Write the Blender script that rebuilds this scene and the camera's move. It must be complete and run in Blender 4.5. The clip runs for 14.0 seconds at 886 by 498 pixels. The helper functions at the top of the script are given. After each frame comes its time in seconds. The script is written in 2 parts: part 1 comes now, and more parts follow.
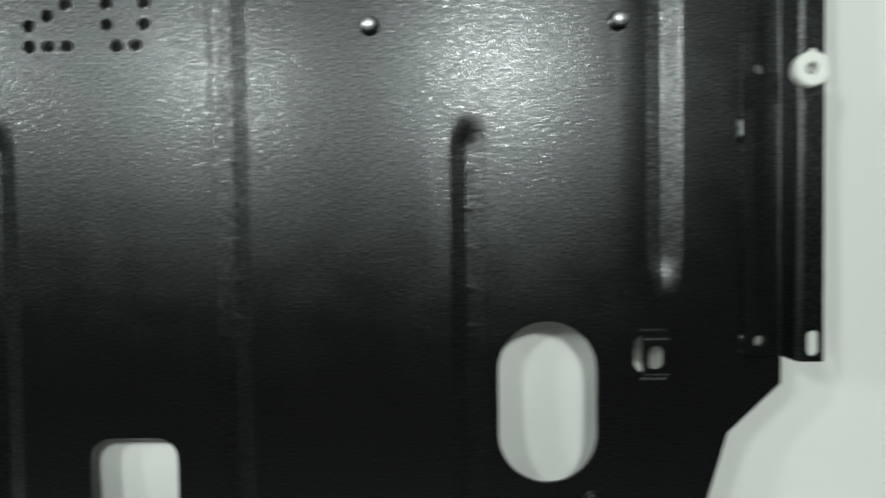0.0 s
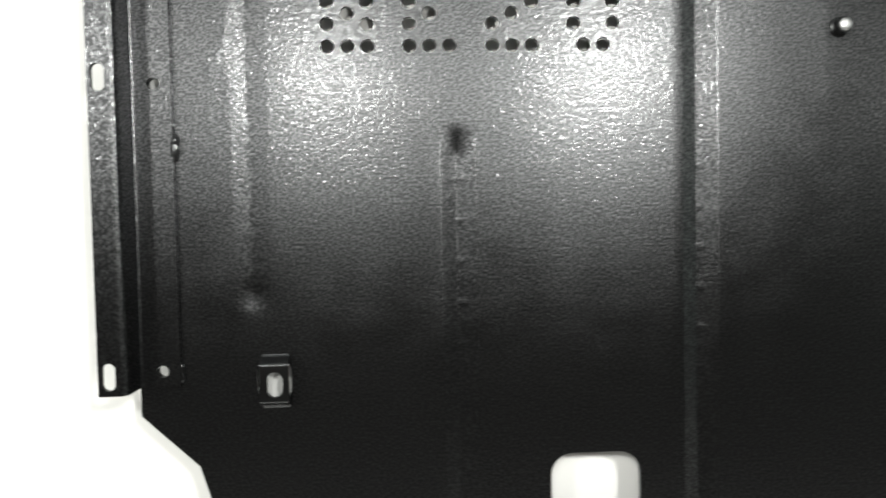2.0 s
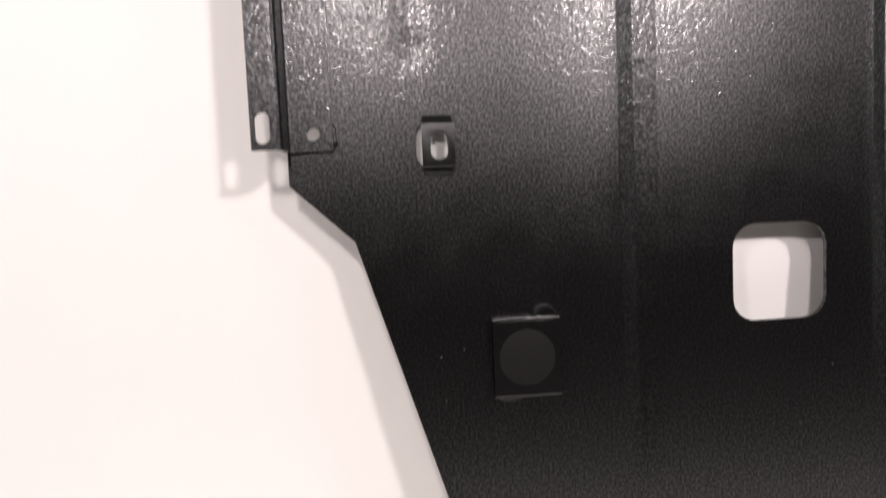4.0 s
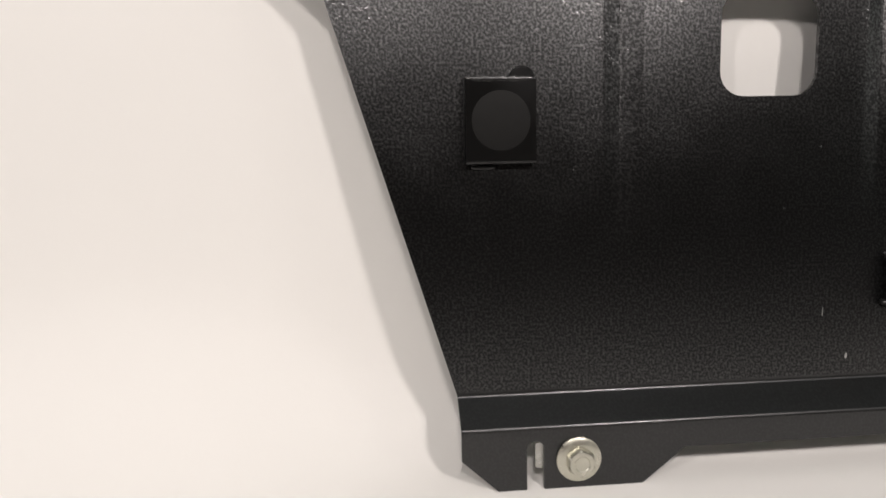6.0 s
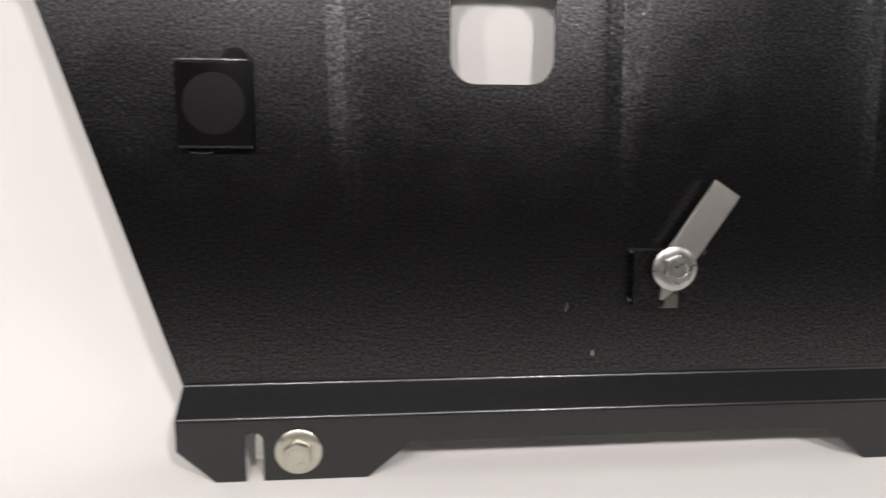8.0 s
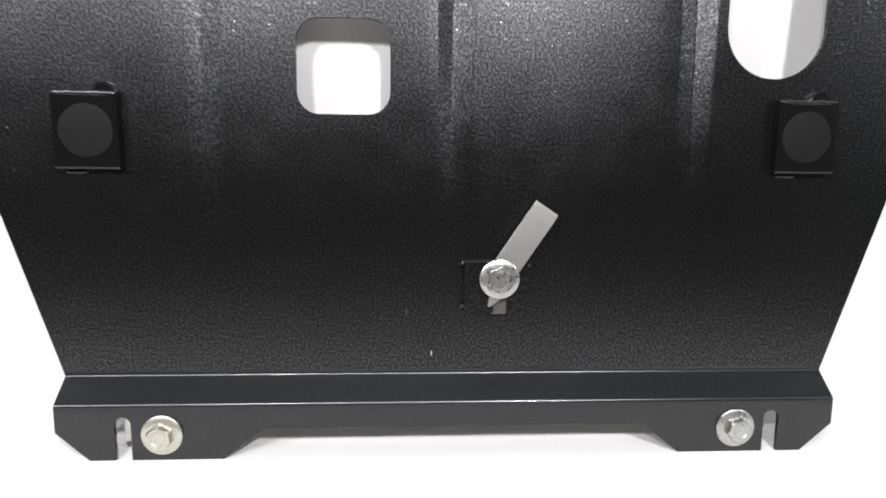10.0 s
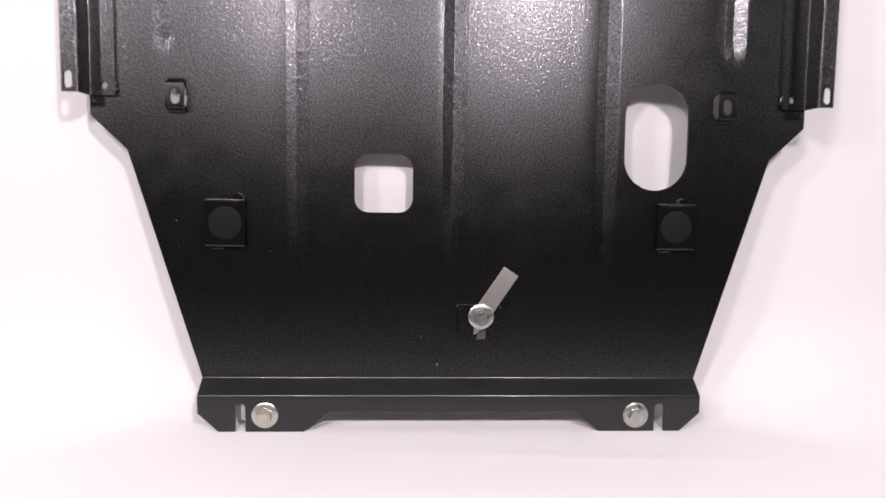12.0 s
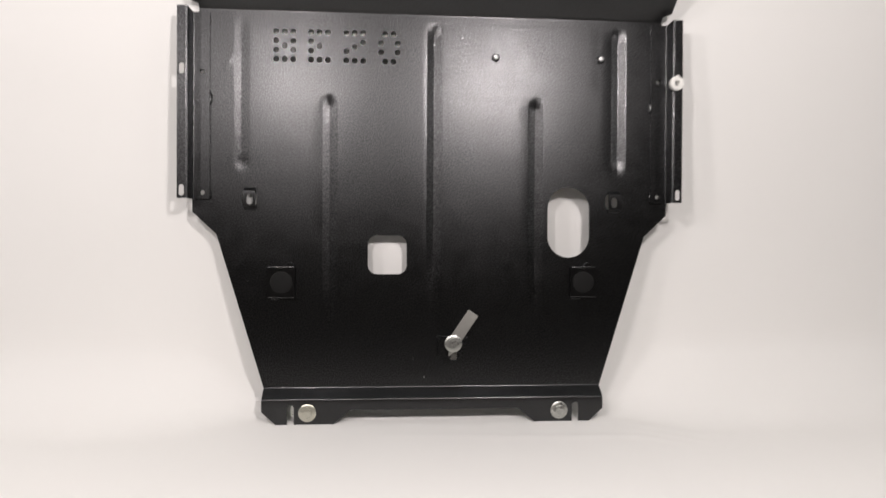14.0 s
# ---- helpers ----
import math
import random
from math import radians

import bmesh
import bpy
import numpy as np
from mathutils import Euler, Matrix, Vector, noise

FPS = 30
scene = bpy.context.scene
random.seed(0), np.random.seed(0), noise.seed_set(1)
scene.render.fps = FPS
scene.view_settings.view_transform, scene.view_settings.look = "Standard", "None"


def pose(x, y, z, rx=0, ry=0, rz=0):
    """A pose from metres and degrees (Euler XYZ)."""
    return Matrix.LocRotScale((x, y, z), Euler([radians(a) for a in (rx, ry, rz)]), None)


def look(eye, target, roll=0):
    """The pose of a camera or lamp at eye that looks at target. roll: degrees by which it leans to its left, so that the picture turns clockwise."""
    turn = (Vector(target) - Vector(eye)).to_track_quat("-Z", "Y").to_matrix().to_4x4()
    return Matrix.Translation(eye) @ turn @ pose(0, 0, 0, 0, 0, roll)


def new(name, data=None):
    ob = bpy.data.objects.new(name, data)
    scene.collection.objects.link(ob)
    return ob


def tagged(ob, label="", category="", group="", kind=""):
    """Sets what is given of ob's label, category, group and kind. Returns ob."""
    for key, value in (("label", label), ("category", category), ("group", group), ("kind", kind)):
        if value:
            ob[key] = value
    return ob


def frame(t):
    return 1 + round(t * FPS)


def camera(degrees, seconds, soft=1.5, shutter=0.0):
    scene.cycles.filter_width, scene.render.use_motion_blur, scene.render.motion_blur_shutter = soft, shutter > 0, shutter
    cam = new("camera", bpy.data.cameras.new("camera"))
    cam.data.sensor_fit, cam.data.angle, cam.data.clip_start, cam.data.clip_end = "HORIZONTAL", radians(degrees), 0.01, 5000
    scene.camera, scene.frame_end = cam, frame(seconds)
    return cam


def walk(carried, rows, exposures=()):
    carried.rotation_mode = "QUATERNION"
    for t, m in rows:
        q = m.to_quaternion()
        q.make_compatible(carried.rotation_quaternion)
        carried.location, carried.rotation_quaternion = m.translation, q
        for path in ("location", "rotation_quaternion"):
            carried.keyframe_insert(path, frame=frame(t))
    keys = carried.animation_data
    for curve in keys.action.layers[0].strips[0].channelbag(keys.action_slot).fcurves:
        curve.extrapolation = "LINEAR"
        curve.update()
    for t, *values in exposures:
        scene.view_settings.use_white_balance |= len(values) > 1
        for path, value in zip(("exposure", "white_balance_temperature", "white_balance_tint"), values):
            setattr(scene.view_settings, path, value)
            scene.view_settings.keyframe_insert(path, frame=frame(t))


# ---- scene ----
cam = camera(70.0, 14.0, soft=1.6, shutter=0.6)
PATH = [
    (0, (0.1362, -0.3999, 0.3952), (0.1103, 1.5990, 0.3361), -0.75),
    (0.5, (0.0263, -0.3944, 0.3952), (0.0609, 1.6038, 0.3178), -0.93),
    (1, (-0.0542, -0.3920, 0.3900), (-0.0171, 1.6075, 0.3680), -1.32),
    (1.5, (-0.1248, -0.3937, 0.4067), (-0.0447, 1.6039, 0.3523), -0.93),
    (2, (-0.1788, -0.3828, 0.4050), (-0.0863, 1.6139, 0.3381), -1.20),
    (2.5, (-0.2315, -0.3684, 0.3918), (-0.1137, 1.6269, 0.3219), -2.87),
    (3, (-0.2676, -0.3593, 0.3539), (-0.1667, 1.6374, 0.3006), -3.13),
    (3.5, (-0.2844, -0.3509, 0.3202), (-0.1460, 1.6422, 0.2276), -3.11),
    (4, (-0.2881, -0.3457, 0.2844), (-0.1403, 1.6433, 0.1353), -2.54),
    (4.2, (-0.2865, -0.3453, 0.2709), (-0.1471, 1.6418, 0.0924), -2.14),
    (6.3, (-0.2750, -0.3392, 0.1663), (-0.1063, 1.6374, -0.0875), -1.19),
    (6.5, (-0.2637, -0.3407, 0.1655), (-0.1078, 1.6361, -0.0947), -1.16),
    (7, (-0.2282, -0.3456, 0.1592), (-0.0748, 1.6374, -0.0511), -0.37),
    (7.5, (-0.1786, -0.3432, 0.1680), (-0.0217, 1.6331, -0.0954), -0.06),
    (8, (-0.1287, -0.3430, 0.1679), (0.0310, 1.6313, -0.1089), 0.05),
    (8.5, (-0.0746, -0.3468, 0.1678), (0.0569, 1.6297, -0.1082), 0.09),
    (9, (-0.0353, -0.3519, 0.1677), (0.0812, 1.6252, -0.1107), 0.22),
    (9.2, (-0.0232, -0.3543, 0.1682), (0.0843, 1.6222, -0.1184), 0.27),
    (11.3, (-0.0448, -0.5288, 0.2092), (0.0764, 1.4529, -0.0326), 1.08),
    (11.5, (-0.0410, -0.5543, 0.2100), (0.0651, 1.4326, 0.0069), 1.24),
    (12, (-0.0395, -0.6144, 0.2215), (0.0530, 1.3774, 0.0657), 0.83),
    (12.5, (-0.0394, -0.6849, 0.2290), (0.0367, 1.3098, 0.1055), 0.48),
    (13, (-0.0466, -0.7556, 0.2308), (0.0333, 1.2408, 0.1430), 0.52),
    (13.5, (-0.0591, -0.8348, 0.2478), (0.0601, 1.1602, 0.1731), 0.27),
    (14, (-0.0537, -0.9154, 0.2530), (0.0884, 1.0795, 0.2356), 0.31),
]
# The plate stands on its two feet and leans back against the wall.
STAND = Matrix.Translation((0, -0.0165, 0.003)) @ pose(0, 0, 0, -5.5) @ Matrix.Translation((0, 0.0165, 0))
EXPOSURES = [
    (0.0, -0.43, 6220, -4), (0.5, -0.08, 6030, -12), (1.0, 0.06, 6020, -16), (1.5, 0.33, 6360, -4), (2.0, 0.46, 6560, 6),
    (2.5, 0.46, 6640, 12), (3.0, 0.38, 6720, 15), (3.5, 0.2, 6800, 18), (4.0, 0.0, 6950, 23), (6.5, -0.27, 7000, 16),
    (7.5, -0.25, 6980, 17), (8.0, -0.12, 6780, 17), (9.0, 0.6, 6310, 13), (11.5, 0.4, 6420, 24), (12.0, 0.06, 6600, 28), (12.5, -0.1, 6850, 21),
    (13.0, -0.18, 6720, 25), (13.5, -0.20, 6800, 31), (14.0, -0.30, 6800, 17),
]
walk(cam, [(t, STAND @ look(eye, target, roll)) for t, eye, target, roll in PATH], EXPOSURES)

# ---- light: a row of four small lamps in front of and above the plate, in a closed room ----
world = bpy.data.worlds.new("world")
scene.world = world
world.use_nodes = True
world.node_tree.nodes["Background"].inputs["Color"].default_value = (0.9, 0.95, 1.0, 1)
world.node_tree.nodes["Background"].inputs["Strength"].default_value = 0.0


def lamp(name, place, watts, size, colour):
    data = bpy.data.lights.new(name, "POINT")
    data.energy, data.shadow_soft_size, data.color = watts, size, colour
    ob = new(name, data)
    ob.location = place
    return ob


LAMP = (1.0, 0.993, 0.98)
lamp("lamp_right", STAND @ Vector((0.24, -0.98, 0.745)), 29, 0.05, LAMP)
lamp("lamp_middle", STAND @ Vector((-0.34, -0.92, 0.715)), 18, 0.05, LAMP)
lamp("lamp_left", STAND @ Vector((-1.00, -1.00, 0.80)), 20, 0.05, LAMP)
lamp("lamp_far_right", STAND @ Vector((1.55, -1.20, 0.86)), 10, 0.10, LAMP)


# ---- materials ----
def material(name, colour, rough, metal=0.0, specular=0.5):
    m = bpy.data.materials.new(name)
    m.use_nodes = True
    b = m.node_tree.nodes["Principled BSDF"]
    b.inputs["Base Color"].default_value = (*colour, 1)
    b.inputs["Roughness"].default_value = rough
    b.inputs["Metallic"].default_value = metal
    b.inputs["Specular IOR Level"].default_value = specular
    return m, m.node_tree, b


def noise_node(tree, scale, detail=3.0, rough=0.55, stretch=(1, 1, 1)):
    coord = tree.nodes.new("ShaderNodeTexCoord")
    place = tree.nodes.new("ShaderNodeMapping")
    place.inputs["Scale"].default_value = stretch
    n = tree.nodes.new("ShaderNodeTexNoise")
    n.inputs["Scale"].default_value, n.inputs["Detail"].default_value, n.inputs["Roughness"].default_value = scale, detail, rough
    tree.links.new(coord.outputs["Object"], place.inputs["Vector"])
    tree.links.new(place.outputs["Vector"], n.inputs["Vector"])
    return n.outputs["Fac"]


def spread(tree, fac, low, high, frm=0.3, to=0.7):
    r = tree.nodes.new("ShaderNodeMapRange")
    r.inputs["From Min"].default_value, r.inputs["From Max"].default_value = frm, to
    r.inputs["To Min"].default_value, r.inputs["To Max"].default_value = low, high
    tree.links.new(fac, r.inputs["Value"])
    return r.outputs["Result"]


def blend(tree, fac, a, b):
    mix = tree.nodes.new("ShaderNodeMix")
    mix.data_type = "RGBA"
    mix.inputs["A"].default_value, mix.inputs["B"].default_value = (*a, 1), (*b, 1)
    tree.links.new(fac, mix.inputs["Factor"])
    return mix.outputs["Result"]


def bump(tree, shader, heights):
    last = None
    for fac, strength, distance in heights:
        n = tree.nodes.new("ShaderNodeBump")
        n.inputs["Strength"].default_value, n.inputs["Distance"].default_value = strength, distance
        tree.links.new(fac, n.inputs["Height"])
        if last:
            tree.links.new(last, n.inputs["Normal"])
        last = n.outputs["Normal"]
    tree.links.new(last, shader.inputs["Normal"])


def powder_coat(name, grain, rough, pit, top=1.0):
    """Black powder paint with an orange-peel grain: a wide sheen, and a tighter gloss on the tops of the grain."""
    m, tree, b = material(name, (0.006, 0.0063, 0.0066), 0.9, 0.0, 0.0)
    edge = tree.nodes.new("ShaderNodeFresnel")
    edge.inputs["IOR"].default_value = 1.87
    both = tree.nodes.new("ShaderNodeMixShader")
    sheen = tree.nodes.new("ShaderNodeMixShader")
    sheen.inputs["Fac"].default_value = 0.19
    tree.links.new(edge.outputs["Fac"], both.inputs["Fac"])
    tree.links.new(b.outputs["BSDF"], both.inputs[1])
    tree.links.new(sheen.outputs["Shader"], both.inputs[2])
    tree.links.new(both.outputs["Shader"], tree.nodes["Material Output"].inputs["Surface"])
    wide = noise_node(tree, 9, 4)
    tree.links.new(blend(tree, wide, (0.0040, 0.0040, 0.0041), (0.0054, 0.0054, 0.0055)), b.inputs["Base Color"])
    patchy = noise_node(tree, 40, 4)
    peel = noise_node(tree, 720, 1.0, 0.5)
    grains = noise_node(tree, 310, 1.5, 0.5)
    pits = spread(tree, peel, 0.0, 1.0, 0.42, 0.66)
    colour = blend(tree, pits, (pit * 0.97, pit * 0.98, pit), (top * 0.97, top * 0.98, top))
    for slot, wider, fine, coarse in ((1, 0.195, 0.16, 0.16), (2, -0.04, 0.22, 0.92)):
        gloss = tree.nodes.new("ShaderNodeBsdfGlossy")
        gloss.distribution = "BECKMANN"
        tree.links.new(spread(tree, patchy, rough + wider - 0.015, rough + wider + 0.02), gloss.inputs["Roughness"])
        tree.links.new(colour, gloss.inputs["Color"])
        bump(tree, gloss, [(peel, grain * fine, 0.0009), (grains, grain * coarse, 0.0009)])
        tree.links.new(gloss.outputs["BSDF"], sheen.inputs[slot])
    return m


COAT = powder_coat("black_powder_coat", 0.50, 0.17, 0.34)
COAT_SMOOTH = powder_coat("black_powder_coat_smooth", 0.06, 0.15, 0.60, 0.70)
COAT_PAD = powder_coat("thin_black_paint", 0.05, 0.10, 0.60, 0.60)
# Gloss colour raised above the other coats, to bring out glints on edges.
COAT_GLOSSY = powder_coat("strong_gloss_black_paint", 0.30, 0.16, 0.9)

ZINC, tree, b = material("zinc_plated_steel", (0.72, 0.72, 0.69), 0.3, 1.0)
tree.links.new(blend(tree, noise_node(tree, 120, 4), (0.42, 0.42, 0.395), (0.60, 0.60, 0.57)), b.inputs["Base Color"])
tree.links.new(spread(tree, noise_node(tree, 300, 4), 0.24, 0.42), b.inputs["Roughness"])
bump(tree, b, [(noise_node(tree, 700, 3), 0.15, 0.0002)])

ZINC_WARM, tree, b = material("yellowish_zinc_steel", (0.74, 0.70, 0.56), 0.3, 1.0)
tree.links.new(blend(tree, noise_node(tree, 120, 4), (0.54, 0.525, 0.45), (0.69, 0.675, 0.59)), b.inputs["Base Color"])
tree.links.new(spread(tree, noise_node(tree, 300, 4), 0.24, 0.42), b.inputs["Roughness"])
bump(tree, b, [(noise_node(tree, 700, 3), 0.15, 0.0002)])

ZINC_DULL, tree, b = material("brushed_zinc_strip", (0.62, 0.61, 0.58), 0.45, 1.0)
tree.links.new(blend(tree, noise_node(tree, 90, 5), (0.34, 0.335, 0.31), (0.42, 0.41, 0.385)), b.inputs["Base Color"])
tree.links.new(spread(tree, noise_node(tree, 260, 4), 0.44, 0.47), b.inputs["Roughness"])

DARK_STEEL, tree, b = material("dull_dark_steel", (0.10, 0.095, 0.085), 0.55, 0.6)
tree.links.new(blend(tree, noise_node(tree, 200, 3), (0.085, 0.08, 0.072), (0.115, 0.11, 0.10)), b.inputs["Base Color"])

NYLON, tree, b = material("white_nylon", (0.80, 0.79, 0.75), 0.42)
bump(tree, b, [(noise_node(tree, 500, 2), 0.1, 0.0002)])

# Pale grey for the plate added to brighten the slot of a bridge.
INSERT, tree, b = material("grey_slot_filler", (0.42, 0.42, 0.41), 0.5)
bump(tree, b, [(noise_node(tree, 500, 2), 0.1, 0.0002)])

RUBBER, tree, b = material("dark_grey_rubber", (0.012, 0.012, 0.012), 0.6, 0.0, 0.16)
tree.links.new(blend(tree, noise_node(tree, 160, 4), (0.004, 0.004, 0.004), (0.010, 0.0098, 0.0095)), b.inputs["Base Color"])

SCUFF, tree, b = material("bare_metal_scuff", (0.42, 0.43, 0.42), 0.5, 0.4)
tree.links.new(blend(tree, noise_node(tree, 900, 3), (0.3, 0.31, 0.3), (0.55, 0.55, 0.54)), b.inputs["Base Color"])

PAPER, tree, b = material("white_paper_backdrop", (0.82, 0.81, 0.79), 0.75, 0.0, 0.25)
tree.links.new(blend(tree, noise_node(tree, 2.2, 5), (0.80, 0.79, 0.765), (0.84, 0.83, 0.81)), b.inputs["Base Color"])
bump(tree, b, [(noise_node(tree, 5, 3), 0.12, 0.02), (noise_node(tree, 260, 4), 0.08, 0.0004)])

PLASTER, tree, b = material("painted_plaster", (0.64, 0.67, 0.69), 0.8)
tree.links.new(blend(tree, noise_node(tree, 3, 5), (0.48, 0.52, 0.52), (0.54, 0.58, 0.58)), b.inputs["Base Color"])
bump(tree, b, [(noise_node(tree, 150, 4), 0.15, 0.001)])

# Unseen wall, its pale bluish tone set for the reflection in the plate.
PALE_BLUE, tree, b = material("pale_bluish_unseen_wall", (0.68, 0.76, 0.78), 0.8)
tree.links.new(blend(tree, noise_node(tree, 3, 5), (0.50, 0.57, 0.545), (0.56, 0.63, 0.605)), b.inputs["Base Color"])
bump(tree, b, [(noise_node(tree, 150, 4), 0.15, 0.001)])

# Unseen wall, made dark so that the plate reflects little.
SCREEN, tree, b = material("dark_unseen_wall", (0.09, 0.09, 0.09), 0.8)
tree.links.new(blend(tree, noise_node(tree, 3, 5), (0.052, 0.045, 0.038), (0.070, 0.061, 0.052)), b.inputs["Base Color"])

# Unseen floor beyond the paper, made dark for the low reflections.
BOARDS, tree, b = material("dark_unseen_floor", (0.06, 0.055, 0.05), 0.6)
tree.links.new(blend(tree, noise_node(tree, 6, 5, 0.6, (1, 8, 1)), (0.012, 0.0105, 0.0095), (0.022, 0.0195, 0.0175)), b.inputs["Base Color"])


# ---- mesh helpers ----
def part(name, bm, mat, parent=None, label="", smooth=35):
    """Links a bmesh as one mesh object, under a thing or a part if one is given."""
    me = bpy.data.meshes.new(name)
    bmesh.ops.recalc_face_normals(bm, faces=bm.faces)
    bm.to_mesh(me)
    bm.free()
    return keep(name, me, mat, parent, label, smooth)


def keep(name, me, mat, parent=None, label="", smooth=35):
    me.materials.clear()
    me.materials.append(mat)
    if smooth:
        me.polygons.foreach_set("use_smooth", [True] * len(me.polygons))
        me.set_sharp_from_angle(angle=radians(smooth))
    ob = new(name, me)
    ob.parent = parent
    if label:
        tagged(ob, label)
    return ob


def prism(bm, outline, y0, y1):
    """A closed block from an outline in x and z, between two depths."""
    a = [bm.verts.new((x, y0, z)) for x, z in outline]
    c = [bm.verts.new((x, y1, z)) for x, z in outline]
    faces = [bm.faces.new(a), bm.faces.new(c[::-1])]
    for i in range(len(a)):
        j = (i + 1) % len(a)
        faces.append(bm.faces.new((a[j], a[i], c[i], c[j])))
    return faces


def rounded(x, z, w, h, r, n=6):
    """The outline of a rounded rectangle round a centre; r of half the width makes a slot."""
    out = []
    for cx, cz, start in ((w / 2 - r, h / 2 - r, 0), (r - w / 2, h / 2 - r, 90), (r - w / 2, r - h / 2, 180), (w / 2 - r, r - h / 2, 270)):
        for i in range(n + 1):
            a = radians(start + 90 * i / n)
            out.append((x + cx + r * math.cos(a), z + cz + r * math.sin(a)))
    return out


def circle(x, z, r, n=20):
    return [(x + r * math.cos(2 * math.pi * i / n), z + r * math.sin(2 * math.pi * i / n)) for i in range(n)]


def turned(bm, x, z, profile, n=32):
    """A turned body round an axis along y through (x, z): profile of radius and depth, from the axis outwards and back."""
    rings = []
    for r, y in profile:
        if r < 1e-7:
            rings.append([bm.verts.new((x, y, z))])
        else:
            rings.append([bm.verts.new((x + r * math.cos(2 * math.pi * i / n), y, z + r * math.sin(2 * math.pi * i / n))) for i in range(n)])
    for a, c in zip(rings, rings[1:]):
        for i in range(n):
            j = (i + 1) % n
            if len(a) == 1 and len(c) == 1:
                continue
            if len(a) == 1:
                bm.faces.new((a[0], c[i], c[j]))
            elif len(c) == 1:
                bm.faces.new((a[i], c[0], a[j]))
            else:
                bm.faces.new((a[i], c[i], c[j], a[j]))


def soft_edges(bm, width, segments=2, least=30):
    edges = [e for e in bm.edges if len(e.link_faces) == 2 and e.calc_face_angle(0) > radians(least)]
    bmesh.ops.bevel(bm, geom=edges, offset=width, segments=segments, profile=0.5, affect="EDGES")


def carve(bm, cutter, operation):
    """The mesh of bm after a boolean with cutter."""
    pair = []
    for some in (bm, cutter):
        bmesh.ops.recalc_face_normals(some, faces=some.faces)
        me = bpy.data.meshes.new("carving")
        some.to_mesh(me)
        some.free()
        pair.append(new("carving", me))
    mod = pair[0].modifiers.new("carve", "BOOLEAN")
    mod.operation, mod.object, mod.solver = operation, pair[1], "EXACT"
    done = bpy.data.meshes.new_from_object(pair[0].evaluated_get(bpy.context.evaluated_depsgraph_get()))
    for ob in pair:
        bpy.data.objects.remove(ob)
    return done


def filleted(points, r, n=4):
    """A polyline with its inner corners rounded."""
    out = [Vector(points[0])]
    for a, p, c in zip(points, points[1:], points[2:]):
        a, p, c = Vector(a), Vector(p), Vector(c)
        u, w = (a - p).normalized(), (c - p).normalized()
        for i in range(n + 1):
            k = i / n
            s, e = p + u * r, p + w * r
            out.append(s * (1 - k) ** 2 + p * 2 * k * (1 - k) + e * k ** 2)
    out.append(Vector(points[-1]))
    return out


def ease(k):
    k = min(1.0, max(0.0, k))
    return k * k * (3 - 2 * k)


# ---- the room, unseen: it closes the place and shapes what the plate reflects ----
def slab(name, lo, hi, mat, label, category):
    bm = bmesh.new()
    bmesh.ops.create_cube(bm, size=1)
    for v in bm.verts:
        v.co = [l + (h - l) * (c + 0.5) for l, h, c in zip(lo, hi, v.co)]
    return tagged(part(name, bm, mat, None, "", 0), label, category, kind="structure")


WALL_Y = 0.0460
slab("floor", (-2.6, -2.8, -0.12), (2.6, 0.2, -0.003), BOARDS, "unseen floor in front of the paper, dark to keep plate reflections dark", "floor")
slab("wall_north", (-2.6, WALL_Y + 0.060, -0.003), (2.6, 0.2, 2.5), PLASTER, "pale painted wall behind the white paper", "wall")
slab("wall_south", (-2.6, -2.92, -0.003), (2.6, -2.8, 2.5), SCREEN, "unseen dark wall, added to keep plate reflections dark", "wall")
slab("wall_east", (2.6, -2.92, -0.12), (2.72, 0.2, 2.5), PALE_BLUE, "unseen pale bluish wall, added to tint and lighten plate reflections", "wall")
slab("wall_west", (-2.72, -2.92, -0.12), (-2.6, 0.2, 2.5), PLASTER, "pale painted wall of the room", "wall")
slab("ceiling", (-2.72, -2.92, 2.5), (2.72, 0.2, 2.62), PLASTER, "pale painted ceiling of the room", "ceiling")


def backdrop():
    """White paper that hangs down the wall, bends at its foot and runs forward over the floor, with a faint crease."""
    bm = bmesh.new()
    rows = []
    for i in range(61):
        x = -1.2 + 0.04 * i
        row = []
        r = 0.050 + 0.06 * ease((abs(x) - 0.25) / 0.15)
        y0 = WALL_Y - r
        curve = [(-0.29 + (0.14 + y0) * i / 20, 0.0) for i in range(20)]
        curve += [(-0.15 + y0 + 0.15 * i / 24, 0.0) for i in range(24)]
        curve += [(y0 + r * math.sin(a), r - r * math.cos(a)) for a in [radians(90 * i / 10) for i in range(11)]]
        curve += [(WALL_Y, r + (1.4 - r) * (i + 1) / 40) for i in range(40)]
        for y, z in curve:
            lift = 0.0
            if z == 0.0:
                fold = 0.0011 * math.exp(-((y + 0.062 + 0.012 * math.sin(x * 5)) / 0.006) ** 2)
                lift = fold * max(0.0, 1 - abs(x - 0.22) / 0.42)
            wave = 0.0 if z == 0.0 or abs(x) < 0.40 and z < 0.66 else 0.002 * noise.noise((x * 3, z * 2, 3.1))
            low = 0.0080 * ease((-0.07 - x) / 0.25) + 0.0250 * ease((x + 0.07) / 0.42)
            back = (low + max(0.0, 0.017 - low) * ease((z - 0.27) / 0.20)) * ease(z / 0.1)
            row.append((x, y - abs(wave) + back, z + lift))
        rows.append(row)
    top = [[bm.verts.new(p) for p in row] for row in rows]
    for a, c in zip(top, top[1:]):
        for k in range(len(a) - 1):
            bm.faces.new((a[k], c[k], c[k + 1], a[k + 1]))
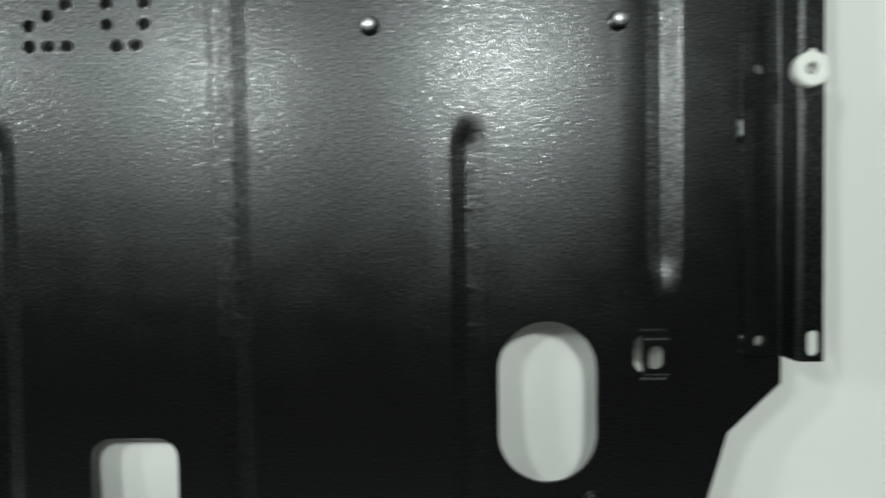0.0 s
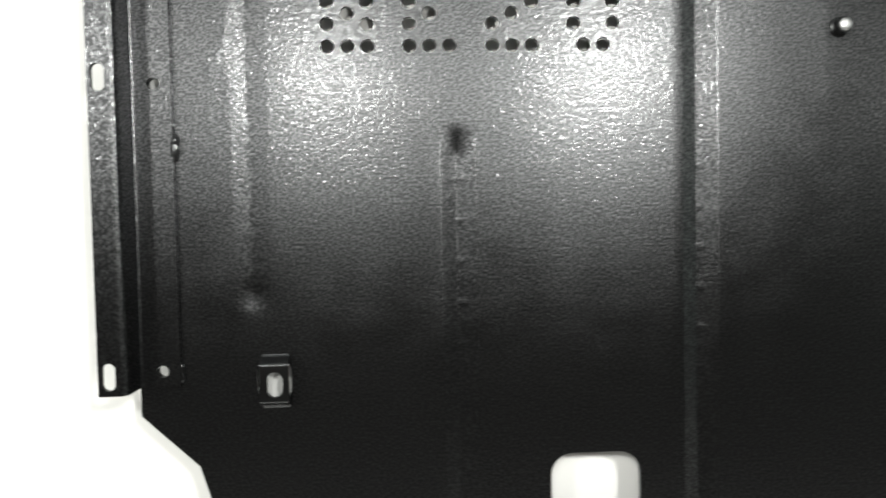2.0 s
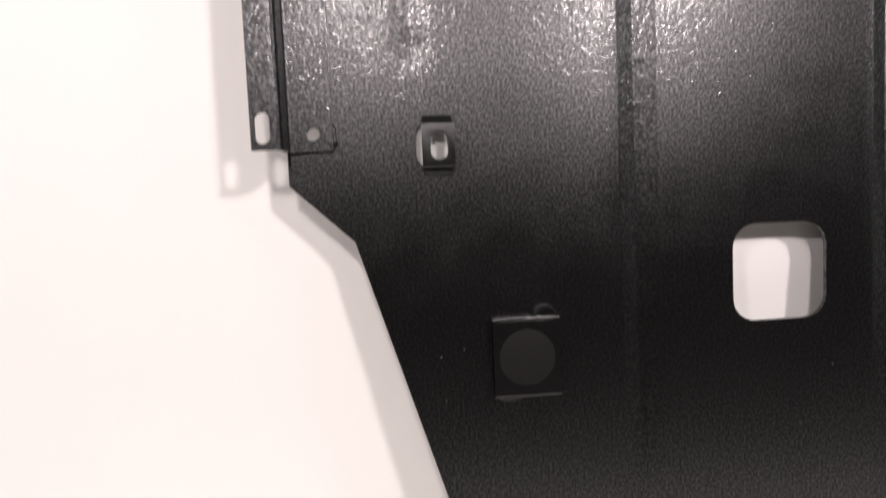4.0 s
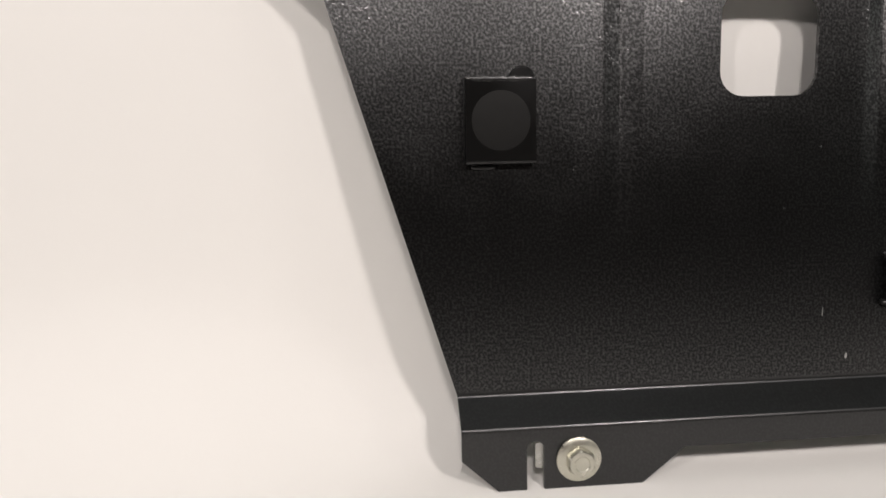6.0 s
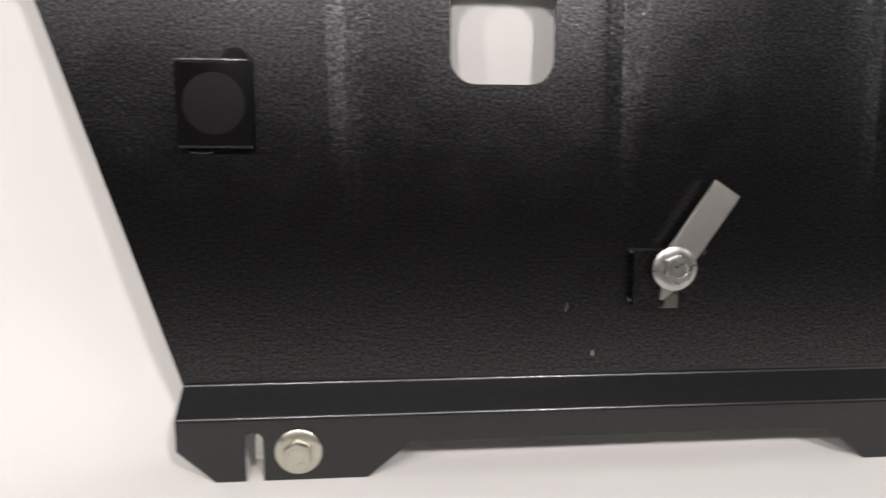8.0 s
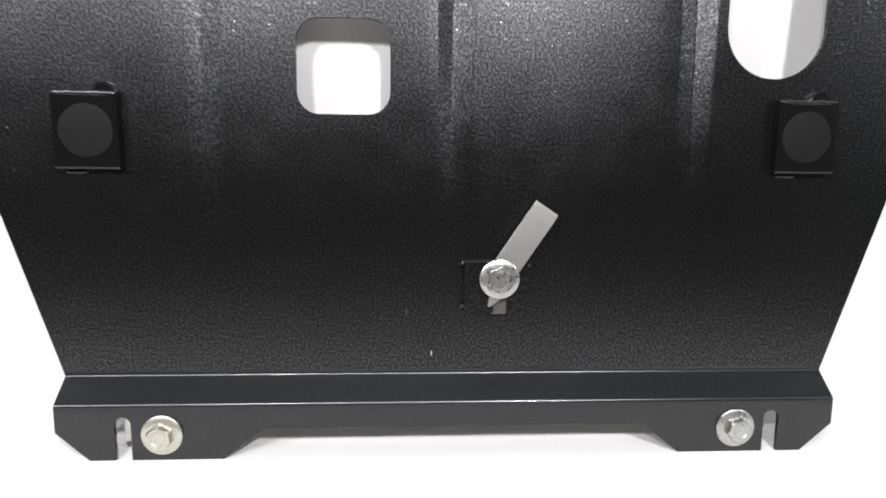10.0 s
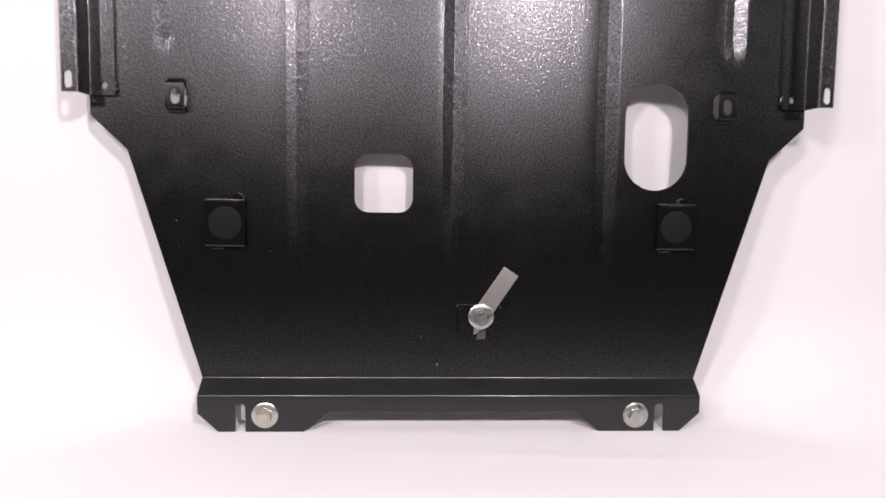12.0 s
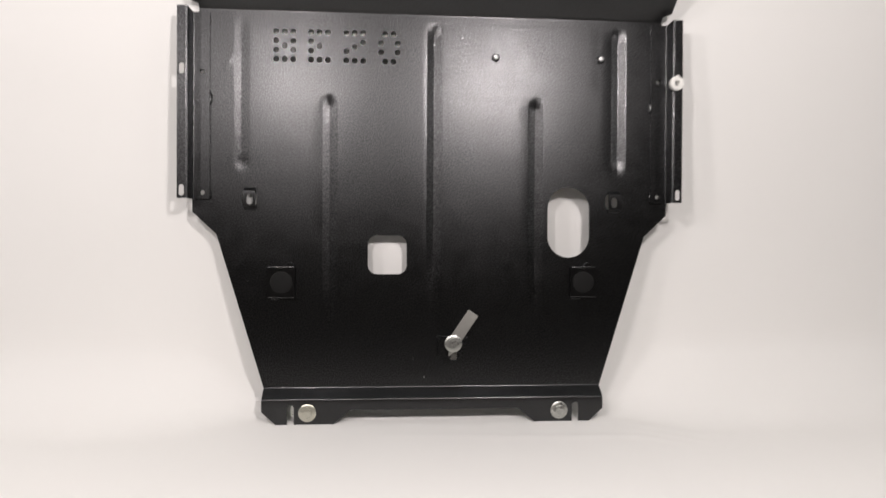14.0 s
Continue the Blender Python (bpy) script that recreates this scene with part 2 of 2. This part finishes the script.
    bmesh.ops.recalc_face_normals(bm, faces=bm.faces)
    if sum(f.normal.z for f in bm.faces) < 0:
        bmesh.ops.reverse_faces(bm, faces=bm.faces)
    bmesh.ops.solidify(bm, geom=list(bm.faces), thickness=0.0012)
    ob = part("backdrop", bm, PAPER, None, "", 60)
    return tagged(ob, "white paper backdrop hung on the wall and over the floor", "backdrop", kind="structure")


backdrop()

# ---- the skid plate: all its sizes in its own frame, y = 0 its front face, z = 0 the soles of its feet ----
plate = tagged(new("skid_plate"), "black powder-coated steel engine skid plate leaning on a white wall", "skid plate")
plate.matrix_basis = STAND
THICK = 0.0025
RIBS = (  # middle, foot, head, length of the fade at the foot, one press mark
    (-0.2748, 0.349, 0.573, 0.030, 0.361), (-0.1510, 0.10, 0.4695, 0.16, 0.359), (-0.0018, 0.12, 0.573, 0.20, 0.365),
    (0.1470, 0.12, 0.4690, 0.20, 0.3585), (0.2705, 0.351, 0.573, 0.030, 0.361))


def relief(x, z):
    """How far the sheet is pressed back at a place: grooves with press marks, and slight waves."""
    d = 0.00020 * noise.noise((x * 7, 0.3, z * 7)) + 0.00006 * noise.noise((x * 25, 4.3, z * 25))
    for xc, low, high, fade, mark in RIBS:
        across = (x - xc + 0.0115) / 0.0230
        if 0.0 < across < 1.0 and low < z < high:
            deep = 0.0006 if xc < -0.2 else 0.0040 if abs(xc) < 0.1 else 0.0030 if xc < 0 else 0.0034
            depth = deep * ease((z - low) / fade) * ease((high - z) / 0.022)
            vee = min(across / 0.46, (1 - across) / 0.54)
            d += depth * (vee * vee / 0.16 if vee < 0.08 else vee - 0.04) / 0.96
            if abs(xc) < 0.2 and z < 0.45:
                k = (z - mark + 0.0126) % 0.0252 - 0.0126
                d -= 0.00020 * math.exp(-(k / 0.0018) ** 2) * math.exp(-((x - xc - 0.001) / 0.0028) ** 2) * ease((z - 0.27) / 0.08)
        if xc < -0.2:
            d += 0.0006 * math.exp(-(math.hypot(x - xc, z - low - 0.018) / 0.0075) ** 2)
    if 0.078 < x < 0.237 and 0.480 < z < 0.571:
        d -= 0.00006
    u, w = (x + 0.292) * 0.36 + (z - 0.513) * 0.93, (x + 0.292) * 0.93 - (z - 0.513) * 0.36
    d -= 0.00030 * math.exp(-(u / 0.011) ** 2 - (w / 0.0035) ** 2)
    return d


def plate_sheet():
    xs = set(round(-0.36 + 0.02 * i, 4) for i in range(37))
    for xc, *_ in RIBS:
        xs |= {round(xc + 0.00105 * i, 5) for i in range(-11, 13)}
    xs |= {0.077, 0.0785, 0.2365, 0.238}
    xs |= {round(-0.304 + 0.0015 * i, 4) for i in range(15)}
    xs = sorted(xs)
    bends = [(-0.0165, -0.0075), (-0.0165, 0.0323), (0.0, 0.0455), (0.0, 0.5825), (-0.045, 0.6275)]
    line = filleted(bends, 0.0014, 5)
    path = []
    for a, c in zip(line, line[1:]):
        n = max(1, round((c - a).length / 0.00125)) if abs(a.x) < 1e-6 and abs(c.x) < 1e-6 else max(1, round((c - a).length / 0.008))
        path += [a + (c - a) * i / n for i in range(n)]
    path.append(line[-1])
    turn = []
    for i in range(len(path)):
        t = path[min(i + 1, len(path) - 1)] - path[max(i - 1, 0)]
        turn.append(Vector((t.y, -t.x)).normalized())
    bm = bmesh.new()
    front, back = [], []
    for x in xs:
        f, b2 = [], []
        for p, n in zip(path, turn):
            d = relief(x, p.y) if 0.048 < p.y < 0.5815 and abs(p.x) < 1e-5 else 0.0
            f.append(bm.verts.new((x, p.x + d, p.y)))
            b2.append(bm.verts.new((x, p.x + d + n.x * THICK, p.y + n.y * THICK)))
        front.append(f)
        back.append(b2)
    for i in range(len(xs) - 1):
        for k in range(len(path) - 1):
            bm.faces.new((front[i][k], front[i + 1][k], front[i + 1][k + 1], front[i][k + 1]))
            bm.faces.new((back[i][k], back[i][k + 1], back[i + 1][k + 1], back[i + 1][k]))
        bm.faces.new((front[i][0], back[i][0], back[i + 1][0], front[i + 1][0]))
        bm.faces.new((front[i][-1], front[i + 1][-1], back[i + 1][-1], back[i][-1]))
    for k in range(len(path) - 1):
        bm.faces.new((front[0][k], front[0][k + 1], back[0][k + 1], back[0][k]))
        bm.faces.new((front[-1][k], back[-1][k], back[-1][k + 1], front[-1][k + 1]))
    side = [(0.119, 0.0168), (0.1433, -0.0028), (0.2240, -0.0028), (0.2437, 0.0153), (0.2437, 0.0455), (0.3100, 0.2645), (0.3433, 0.2960),
            (0.3433, 0.574), (0.334, 0.578), (0.334, 0.588), (0.346, 0.592), (0.352, 0.66)]
    outline = side + [(-x, z) for x, z in side[::-1]]
    shape = bmesh.new()
    prism(shape, outline, -0.2, 0.1)
    me = carve(bm, shape, "INTERSECT")
    bm = bmesh.new()
    bm.from_mesh(me)
    holes = bmesh.new()
    outlines = [rounded(-0.0690, 0.2362, 0.0560, 0.0561, 0.0135), rounded(0.1963, 0.2849, 0.0625, 0.1034, 0.0311, 12)]
    outlines += [rounded(s * 0.2034, 0.0085, 0.0097, 0.032, 0.0047) for s in (-1, 1)]
    outlines += [rounded(x, 0.3155, w, 0.0255, 0.008) for x, w in ((-0.2643, 0.0206), (0.2622, 0.0222))]
    outlines += [circle(s * 0.3290, z, 0.0037) for s in (-1, 1) for z in (0.3231, 0.4928)]
    outlines += [rounded(0.0275, 0.0925, 0.009, 0.018, 0.001, 2)]
    for x, z in dots():
        outlines.append(circle(x, z, 0.0042, 16))
    for o in outlines:
        prism(holes, o, -0.03, 0.03)
    me = carve(bm, holes, "DIFFERENCE")
    ob = keep("sheet", me, COAT, plate, "", 30)
    ob.data.materials.append(COAT_SMOOTH)
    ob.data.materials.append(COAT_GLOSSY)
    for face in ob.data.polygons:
        # Bend faces take the raised gloss colour, so the glint along them shows.
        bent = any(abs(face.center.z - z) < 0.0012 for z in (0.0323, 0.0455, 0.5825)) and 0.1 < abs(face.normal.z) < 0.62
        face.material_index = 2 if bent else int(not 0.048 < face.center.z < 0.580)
    return ob


def dots():
    """The drilled marks near the top edge: four figures of round holes."""
    step, rows = 0.0119, (0.5533, 0.5403, 0.5273, 0.5143)
    middle = 0.5335
    out = []
    x = -0.2275
    out += [(x + step * i, z) for z in (rows[0], rows[3]) for i in range(3)] + [(x + 2 * step * i, z) for z in rows[1:3] for i in range(2)] + [(x + step, middle)]
    x = -0.1786
    out += [(x + step * i, z) for z in (rows[0], rows[3]) for i in range(3)] + [(x, rows[1]), (x, rows[2]), (x + step, middle)]
    x = -0.1287
    out += [(x + step * i, z) for z in (rows[0], rows[3]) for i in range(3)] + [(x + 2 * step, rows[1]), (x + step, middle), (x, rows[2])]
    x = -0.0792
    out += [(x + step * i, z) for z in (rows[0], rows[3]) for i in (0.5, 1.5)] + [(x + 2 * step * i, z) for z in rows[1:3] for i in range(2)]
    return out


plate_sheet()


def side_bracket(s):
    """A stepped angle welded along a side: a strip on the sheet, a low wall and a flange with slots."""
    middle = filleted([(0.3187, -0.00135), (0.3429, -0.00135), (0.3433, -0.0203), (0.3575, -0.0203)], 0.0028)
    half = 0.00125
    left, right = [], []
    for i, p in enumerate(middle):
        t = (middle[min(i + 1, len(middle) - 1)] - middle[max(i - 1, 0)]).normalized()
        n = Vector((-t.y, t.x))
        left.append(p + n * half)
        right.append(p - n * half)
    ring = [(s * p.x, p.y) for p in left + right[::-1]]
    bm = bmesh.new()
    lo = [bm.verts.new((x, y, 0.3138)) for x, y in ring]
    hi = [bm.verts.new((x, y, 0.5765 + 0.002 * (abs(x) > 0.343))) for x, y in ring]
    bm.faces.new(lo), bm.faces.new(hi[::-1])
    for i in range(len(ring)):
        j = (i + 1) % len(ring)
        bm.faces.new((lo[i], hi[i], hi[j], lo[j]))
    holes = bmesh.new()
    for z in (0.3248, 0.4925):
        prism(holes, rounded(s * 0.3516, z, 0.0076, 0.0156, 0.0036), -0.03, -0.012)
    for z in (0.3231, 0.4928):
        prism(holes, circle(s * 0.3290, z, 0.0036), -0.01, 0.01)
    me = carve(bm, holes, "DIFFERENCE")
    ob = keep("side_bracket", me, COAT, plate, "black stepped side bracket with slots, welded on", 0)
    return ob


def bead(a, c, size, rings, parent, mat=COAT_PAD, flat=0.8):
    """One uneven run of weld between two places on the sheet: a low rounded ridge with ripples."""
    a, c = Vector(a), Vector(c)
    along = (c - a).normalized()
    across = Vector((along.z, 0.0, -along.x))
    bm = bmesh.new()
    loops = []
    for i in range(rings + 1):
        k = i / rings
        end = math.sqrt(max(0.0, 1 - (2 * k - 1) ** 4))
        r = size * max(0.05, end) * random.uniform(0.78, 1.15)
        mid = a + (c - a) * k + across * random.uniform(-0.15, 0.15) * size
        loops.append([bm.verts.new(mid + across * r * math.cos(t) + Vector((0, -r * flat * math.sin(t), 0))) for t in [math.pi * (j / 5 - 0.1) for j in range(7)]])
    for p, q in zip(loops, loops[1:]):
        for j in range(7):
            n = (j + 1) % 7
            bm.faces.new((p[j], p[n], q[n], q[j]))
    bm.faces.new(loops[0][::-1]), bm.faces.new(loops[-1])
    return part("weld_bead", bm, mat, parent, "", 60)


def weld_bead(x, z, length, size):
    bead((x, -0.0010, z - length / 2), (x, -0.0010, z + length / 2), size, max(4, round(length / 0.0016)), plate)


for s in (-1, 1):
    side_bracket(s)
    weld_bead(s * 0.3183, 0.4555, 0.017, 0.0026)
    weld_bead(s * 0.3183, 0.3215, 0.013, 0.0017)
    weld_bead(s * 0.3183, 0.566, 0.010, 0.0015)


def mounting_pad(s):
    """A raised square block with a round plug in its face and a rounded tab behind its upper edge."""
    x, z = (-0.2186, 0.1966) if s < 0 else (0.2173, 0.1977)
    bm = bmesh.new()
    w, low, high = 0.0187, z - 0.0224, z + 0.0224
    ring = [(0.0005, low), (-0.0052, low), (-0.0056, low + 0.0012), (-0.0056, high - 0.0014), (-0.00535, high - 0.0007), (-0.0049, high - 0.00025), (-0.0042, high), (0.0005, high)]
    sides = [[bm.verts.new((x + k * w, y, zz)) for y, zz in ring] for k in (-1, 1)]
    bm.faces.new(sides[0]), bm.faces.new(sides[1][::-1])
    for i in range(len(ring)):
        j = (i + 1) % len(ring)
        bm.faces.new((sides[0][i], sides[1][i], sides[1][j], sides[0][j]))
    soft_edges(bm, 0.0003, 1, 40)
    pad = part("mounting_pad", bm, COAT_PAD, plate, "raised black square block", 12)
    bm = bmesh.new()
    turned(bm, x, z, [(0, -0.0059), (0.0146, -0.0059), (0.0156, -0.0057), (0.0158, -0.005), (0, -0.005)], 40)
    part("plug", bm, RUBBER, pad, "dull dark grey round plug", 40)
    bm = bmesh.new()
    turned(bm, x + (0.0112 if s < 0 else 0.0076), z + 0.0212, [(0, -0.005), (0.006, -0.005), (0.0071, -0.004), (0.0073, 0.0008), (0, 0.0008)], 28)
    part("tab", bm, COAT_PAD, pad, "", 40)
    # Glossy ridge added to bring out the bright line along the top edge.
    bead((x - 0.0187, -0.0053, high - 0.0010), (x + 0.0185, -0.0053, high - 0.0010), 0.0015, 26, pad, COAT_GLOSSY, 0.42)
    bead((x - 0.0160, -0.0002, z - 0.0242), (x - 0.0020, -0.0002, z - 0.0240), 0.0016, 10, pad)


def nut_cage(s):
    """A bridge pressed out of the sheet over an opening, with a slot in its top."""
    x = s * 0.263
    line = filleted([(0.0004, 0.3309), (-0.0004, 0.3292), (-0.0066, 0.3258), (-0.0066, 0.3040), (-0.0006, 0.3015), (0.0004, 0.2992)], 0.0009, 4)
    bm = bmesh.new()
    rows = []
    for i, p in enumerate(line):
        t = (line[min(i + 1, len(line) - 1)] - line[max(i - 1, 0)]).normalized()
        n = Vector((t.y, -t.x)) * 0.0011
        half = 0.0080 + 0.0017 * ease(1.6 - abs(p.y - 0.3148) / 0.0085)
        rows.append([bm.verts.new((x + dx, p.x + k * n.x, p.y + k * n.y)) for dx, k in ((-half, -1), (half, -1), (half, 1), (-half, 1))])
    for a, c in zip(rows, rows[1:]):
        for i in range(4):
            j = (i + 1) % 4
            bm.faces.new((a[i], a[j], c[j], c[i]))
    bm.faces.new(rows[0]), bm.faces.new(rows[-1][::-1])
    hole = bmesh.new()
    prism(hole, rounded(x - s * 0.0005, 0.3143, 0.0092, 0.0150, 0.0044), -0.03, 0.03)
    me = carve(bm, hole, "DIFFERENCE")
    keep("nut_cage", me, COAT_SMOOTH, plate, "small black pressed bridge with a slot", 12)


for s in (-1, 1):
    mounting_pad(s)
    nut_cage(s)


def slot_filler(x, z):
    """A pale plate added behind the opening of a bridge, to brighten its slot."""
    bm = bmesh.new()
    prism(bm, rounded(x, z, 0.0212, 0.0236, 0.0040), 0.0032, 0.0050)
    soft_edges(bm, 0.0004, 1)
    part("slot_filler", bm, INSERT, plate, "grey plate added behind the bridge to brighten its slot", 12)


slot_filler(-0.2637, 0.3152)


def bolt(name, x, y, z, turn, label, cross=False, mat=ZINC):
    """A zinc flange bolt: a wide washer face and a chamfered hexagon head."""
    bm = bmesh.new()
    turned(bm, x, z, [(0, y + 0.004), (0.0045, y + 0.004), (0.0045, y), (0.0121, y), (0.0125, y - 0.0004), (0.0124, y - 0.0013), (0.0116, y - 0.0018), (0.0084, y - 0.0024), (0, y - 0.0024)], 40)
    body = part(name, bm, mat, plate, label, 35)
    bm = bmesh.new()
    rings = []
    for r, yy, n in ((0.0080, y - 0.0022, 0), (0.0080, y - 0.0068, 0), (0.0067, y - 0.0076, 1), (0.0045, y - 0.0078, 1), (0.0039, y - 0.0072, 1)):
        ring = []
        for i in range(24):
            a = 2 * math.pi * i / 24
            k = math.cos(radians(30)) / math.cos((a % radians(60)) - radians(30)) if n == 0 else 1
            ring.append(bm.verts.new((x + r * k * math.cos(a + turn), yy, z + r * k * math.sin(a + turn))))
        rings.append(ring)
    for a, c in zip(rings, rings[1:]):
        for i in range(24):
            j = (i + 1) % 24
            bm.faces.new((a[i], a[j], c[j], c[i]))
    bm.faces.new(rings[0][::-1]), bm.faces.new(rings[-1])
    head = part("head", bm, mat, body, "", 25)
    if cross:
        bm = bmesh.new()
        for w, h in ((0.0045, 0.0012), (0.0012, 0.0045)):
            prism(bm, rounded(x, z, w, h, 0.0003, 2), y - 0.0070, y - 0.0077)
        part("raised_mark", bm, ZINC_DULL, head, "", 0)
    return body


bolt("bolt", -0.1798, -0.0166, 0.0136, 0.6, "yellowish zinc flange bolt in the foot of the plate", mat=ZINC_WARM)
bolt("bolt", 0.1796, -0.0166, 0.0134, 0.2, "zinc flange bolt in the foot of the plate")


def clip_nut(x, z):
    """A bent zinc clip behind the foot that takes the bolt; its side shows through the slot beside it."""
    bm = bmesh.new()
    prism(bm, rounded(x, z, 0.0300, 0.0142, 0.0010, 2), -0.0138, -0.0126)
    soft_edges(bm, 0.0003, 1)
    body = part("clip_nut", bm, ZINC, plate, "bright zinc clip behind the foot", 12)
    bm = bmesh.new()
    turned(bm, x + 0.0083, z - 0.0018, [(0.0048, -0.0126), (0.0075, -0.0126), (0.0072, -0.0066), (0.0048, -0.0062), (0.0048, -0.0126)], 24)
    part("nut_barrel", bm, ZINC, body, "", 35)


clip_nut(-0.1880, 0.0154)


def centre_clamp():
    """A small black bridge with a slot, and on it a zinc strip held by a bolt."""
    bm = bmesh.new()
    prism(bm, rounded(0.0247, 0.1027, 0.0395, 0.0320, 0.0015, 2), 0.0003, -0.0065)
    soft_edges(bm, 0.0013, 3)
    slot = bmesh.new()
    prism(slot, rounded(0.0275, 0.0925, 0.0088, 0.016, 0.001, 2), -0.03, 0.03)
    me = carve(bm, slot, "DIFFERENCE")
    base = keep("clamp_bridge", me, COAT, plate, "low black bridge with a slot", 12)
    for x, z in ((0.0042, 0.1180), (0.0040, 0.0905), (0.0455, 0.117)):
        bm = bmesh.new()
        bmesh.ops.create_icosphere(bm, subdivisions=2, radius=1.0, matrix=Matrix.Translation((x, -0.003, z)) @ Matrix.Diagonal((0.0019, 0.0026, 0.0017, 1)))
        part("weld_spot", bm, COAT_GLOSSY, base, "", 60)
    bm = bmesh.new()
    prism(bm, rounded(0.0275, 0.0930, 0.0084, 0.0150, 0.0008, 2), -0.0052, -0.0036)
    part("slot_plate", bm, DARK_STEEL, base, "dull grey metal behind the slot", 0)
    u = Vector((0.0208, 0.0, 0.0312)).normalized()
    w = Vector((u.z, 0.0, -u.x))
    foot = Vector((0.0288, 0.0, 0.1133))
    bm = bmesh.new()
    shape = [(-0.0236, 0.0044), (-0.0232, 0.0058), (-0.0150, 0.0085), (0.0109, 0.0085), (0.0480, 0.0085), (0.0480, -0.0085), (0.0030, -0.0085)]
    outline = [((foot + u * a + w * c).x, (foot + u * a + w * c).z) for a, c in shape]
    prism(bm, outline, -0.0066, -0.0094)
    cut = foot + u * 0.0452
    bmesh.ops.bisect_plane(bm, geom=bm.verts[:] + bm.edges[:] + bm.faces[:], plane_co=cut, plane_no=u)
    for v in bm.verts:
        if v.co.y < -0.008 and (v.co - cut).dot(u) > 0.001:
            v.co.y += 0.0011
    soft_edges(bm, 0.0006)
    part("locking_strip", bm, ZINC_DULL, plate, "flat zinc-plated strip clamped under the bolt", 12)
    bolt("bolt", 0.0264, -0.0095, 0.1090, 0.35, "zinc flange bolt that clamps the strip", True)


centre_clamp()


def stud(x, z):
    """A short black stud with a collar and a bare, slightly domed end."""
    bm = bmesh.new()
    turned(bm, x, z, [(0, -0.0062), (0.0042, -0.0062), (0.0047, -0.0056), (0.0048, -0.0016), (0.0062, -0.0010), (0.0064, 0.0008), (0, 0.0008)], 24)
    body = part("stud", bm, COAT_SMOOTH, plate, "short black stud with a bare metal end", 30)
    bm = bmesh.new()
    turned(bm, x, z, [(0, -0.0074), (0.0018, -0.0072), (0.0033, -0.0068), (0.0040, -0.0063), (0.0040, -0.0058), (0, -0.0058)], 20)
    part("stud_end", bm, GLOSS, body, "bare grey metal end", 60)


GLOSS, tree, b = material("bare_stud_steel", (0.50, 0.50, 0.50), 0.42, 1.0)
tree.links.new(blend(tree, noise_node(tree, 300, 3), (0.42, 0.42, 0.42), (0.58, 0.58, 0.57)), b.inputs["Base Color"])
bump(tree, b, [(noise_node(tree, 400, 2), 0.12, 0.0004)])
stud(0.0866, 0.5237)
stud(0.2420, 0.5243)


def spacer():
    """A white ring set over the slot of a side bracket."""
    bm = bmesh.new()
    turned(bm, 0.3467, 0.4860, [(0.0034, -0.0216), (0.0098, -0.0216), (0.0102, -0.0223), (0.0102, -0.0278), (0.0092, -0.0292), (0.0044, -0.0292), (0.0034, -0.0280), (0.0034, -0.0216)], 36)
    part("spacer_ring", bm, NYLON, plate, "white plastic ring washer", 30)


spacer()


def scuff(x, z, w, h, lean):
    """A thin bright mark where the paint is chipped."""
    bm = bmesh.new()
    out = []
    for i in range(10):
        a = 2 * math.pi * i / 10
        px, pz = w / 2 * math.cos(a) * random.uniform(0.7, 1.1), h / 2 * math.sin(a) * random.uniform(0.8, 1.1)
        out.append((x + px + lean * pz, z + pz))
    prism(bm, out, 0.0004, -0.00055)
    part("paint_chip", bm, SCUFF, plate, "", 0)


scuff(-0.0151, 0.0588, 0.0014, 0.0036, 0.1)
scuff(-0.0310, 0.0860, 0.0002, 0.0055, 0.05)


def paint_nib(x, z, r):
    """A grain of dirt under the paint: a small round bump."""
    bm = bmesh.new()
    turned(bm, x, z, [(0, -r * 0.55), (r * 0.5, -r * 0.45), (r * 0.85, -r * 0.18), (r, 0.0004), (0, 0.0006)], 10)
    part("paint_nib", bm, COAT_GLOSSY, plate, "", 60)


for x, z, r in ((-0.266, 0.198, 0.0010), (-0.253, 0.202, 0.0007), (-0.264, 0.173, 0.0008), (-0.178, 0.170, 0.0007), (-0.057, 0.146, 0.0007), (-0.037, 0.180, 0.0008)):
    paint_nib(x, z, r)
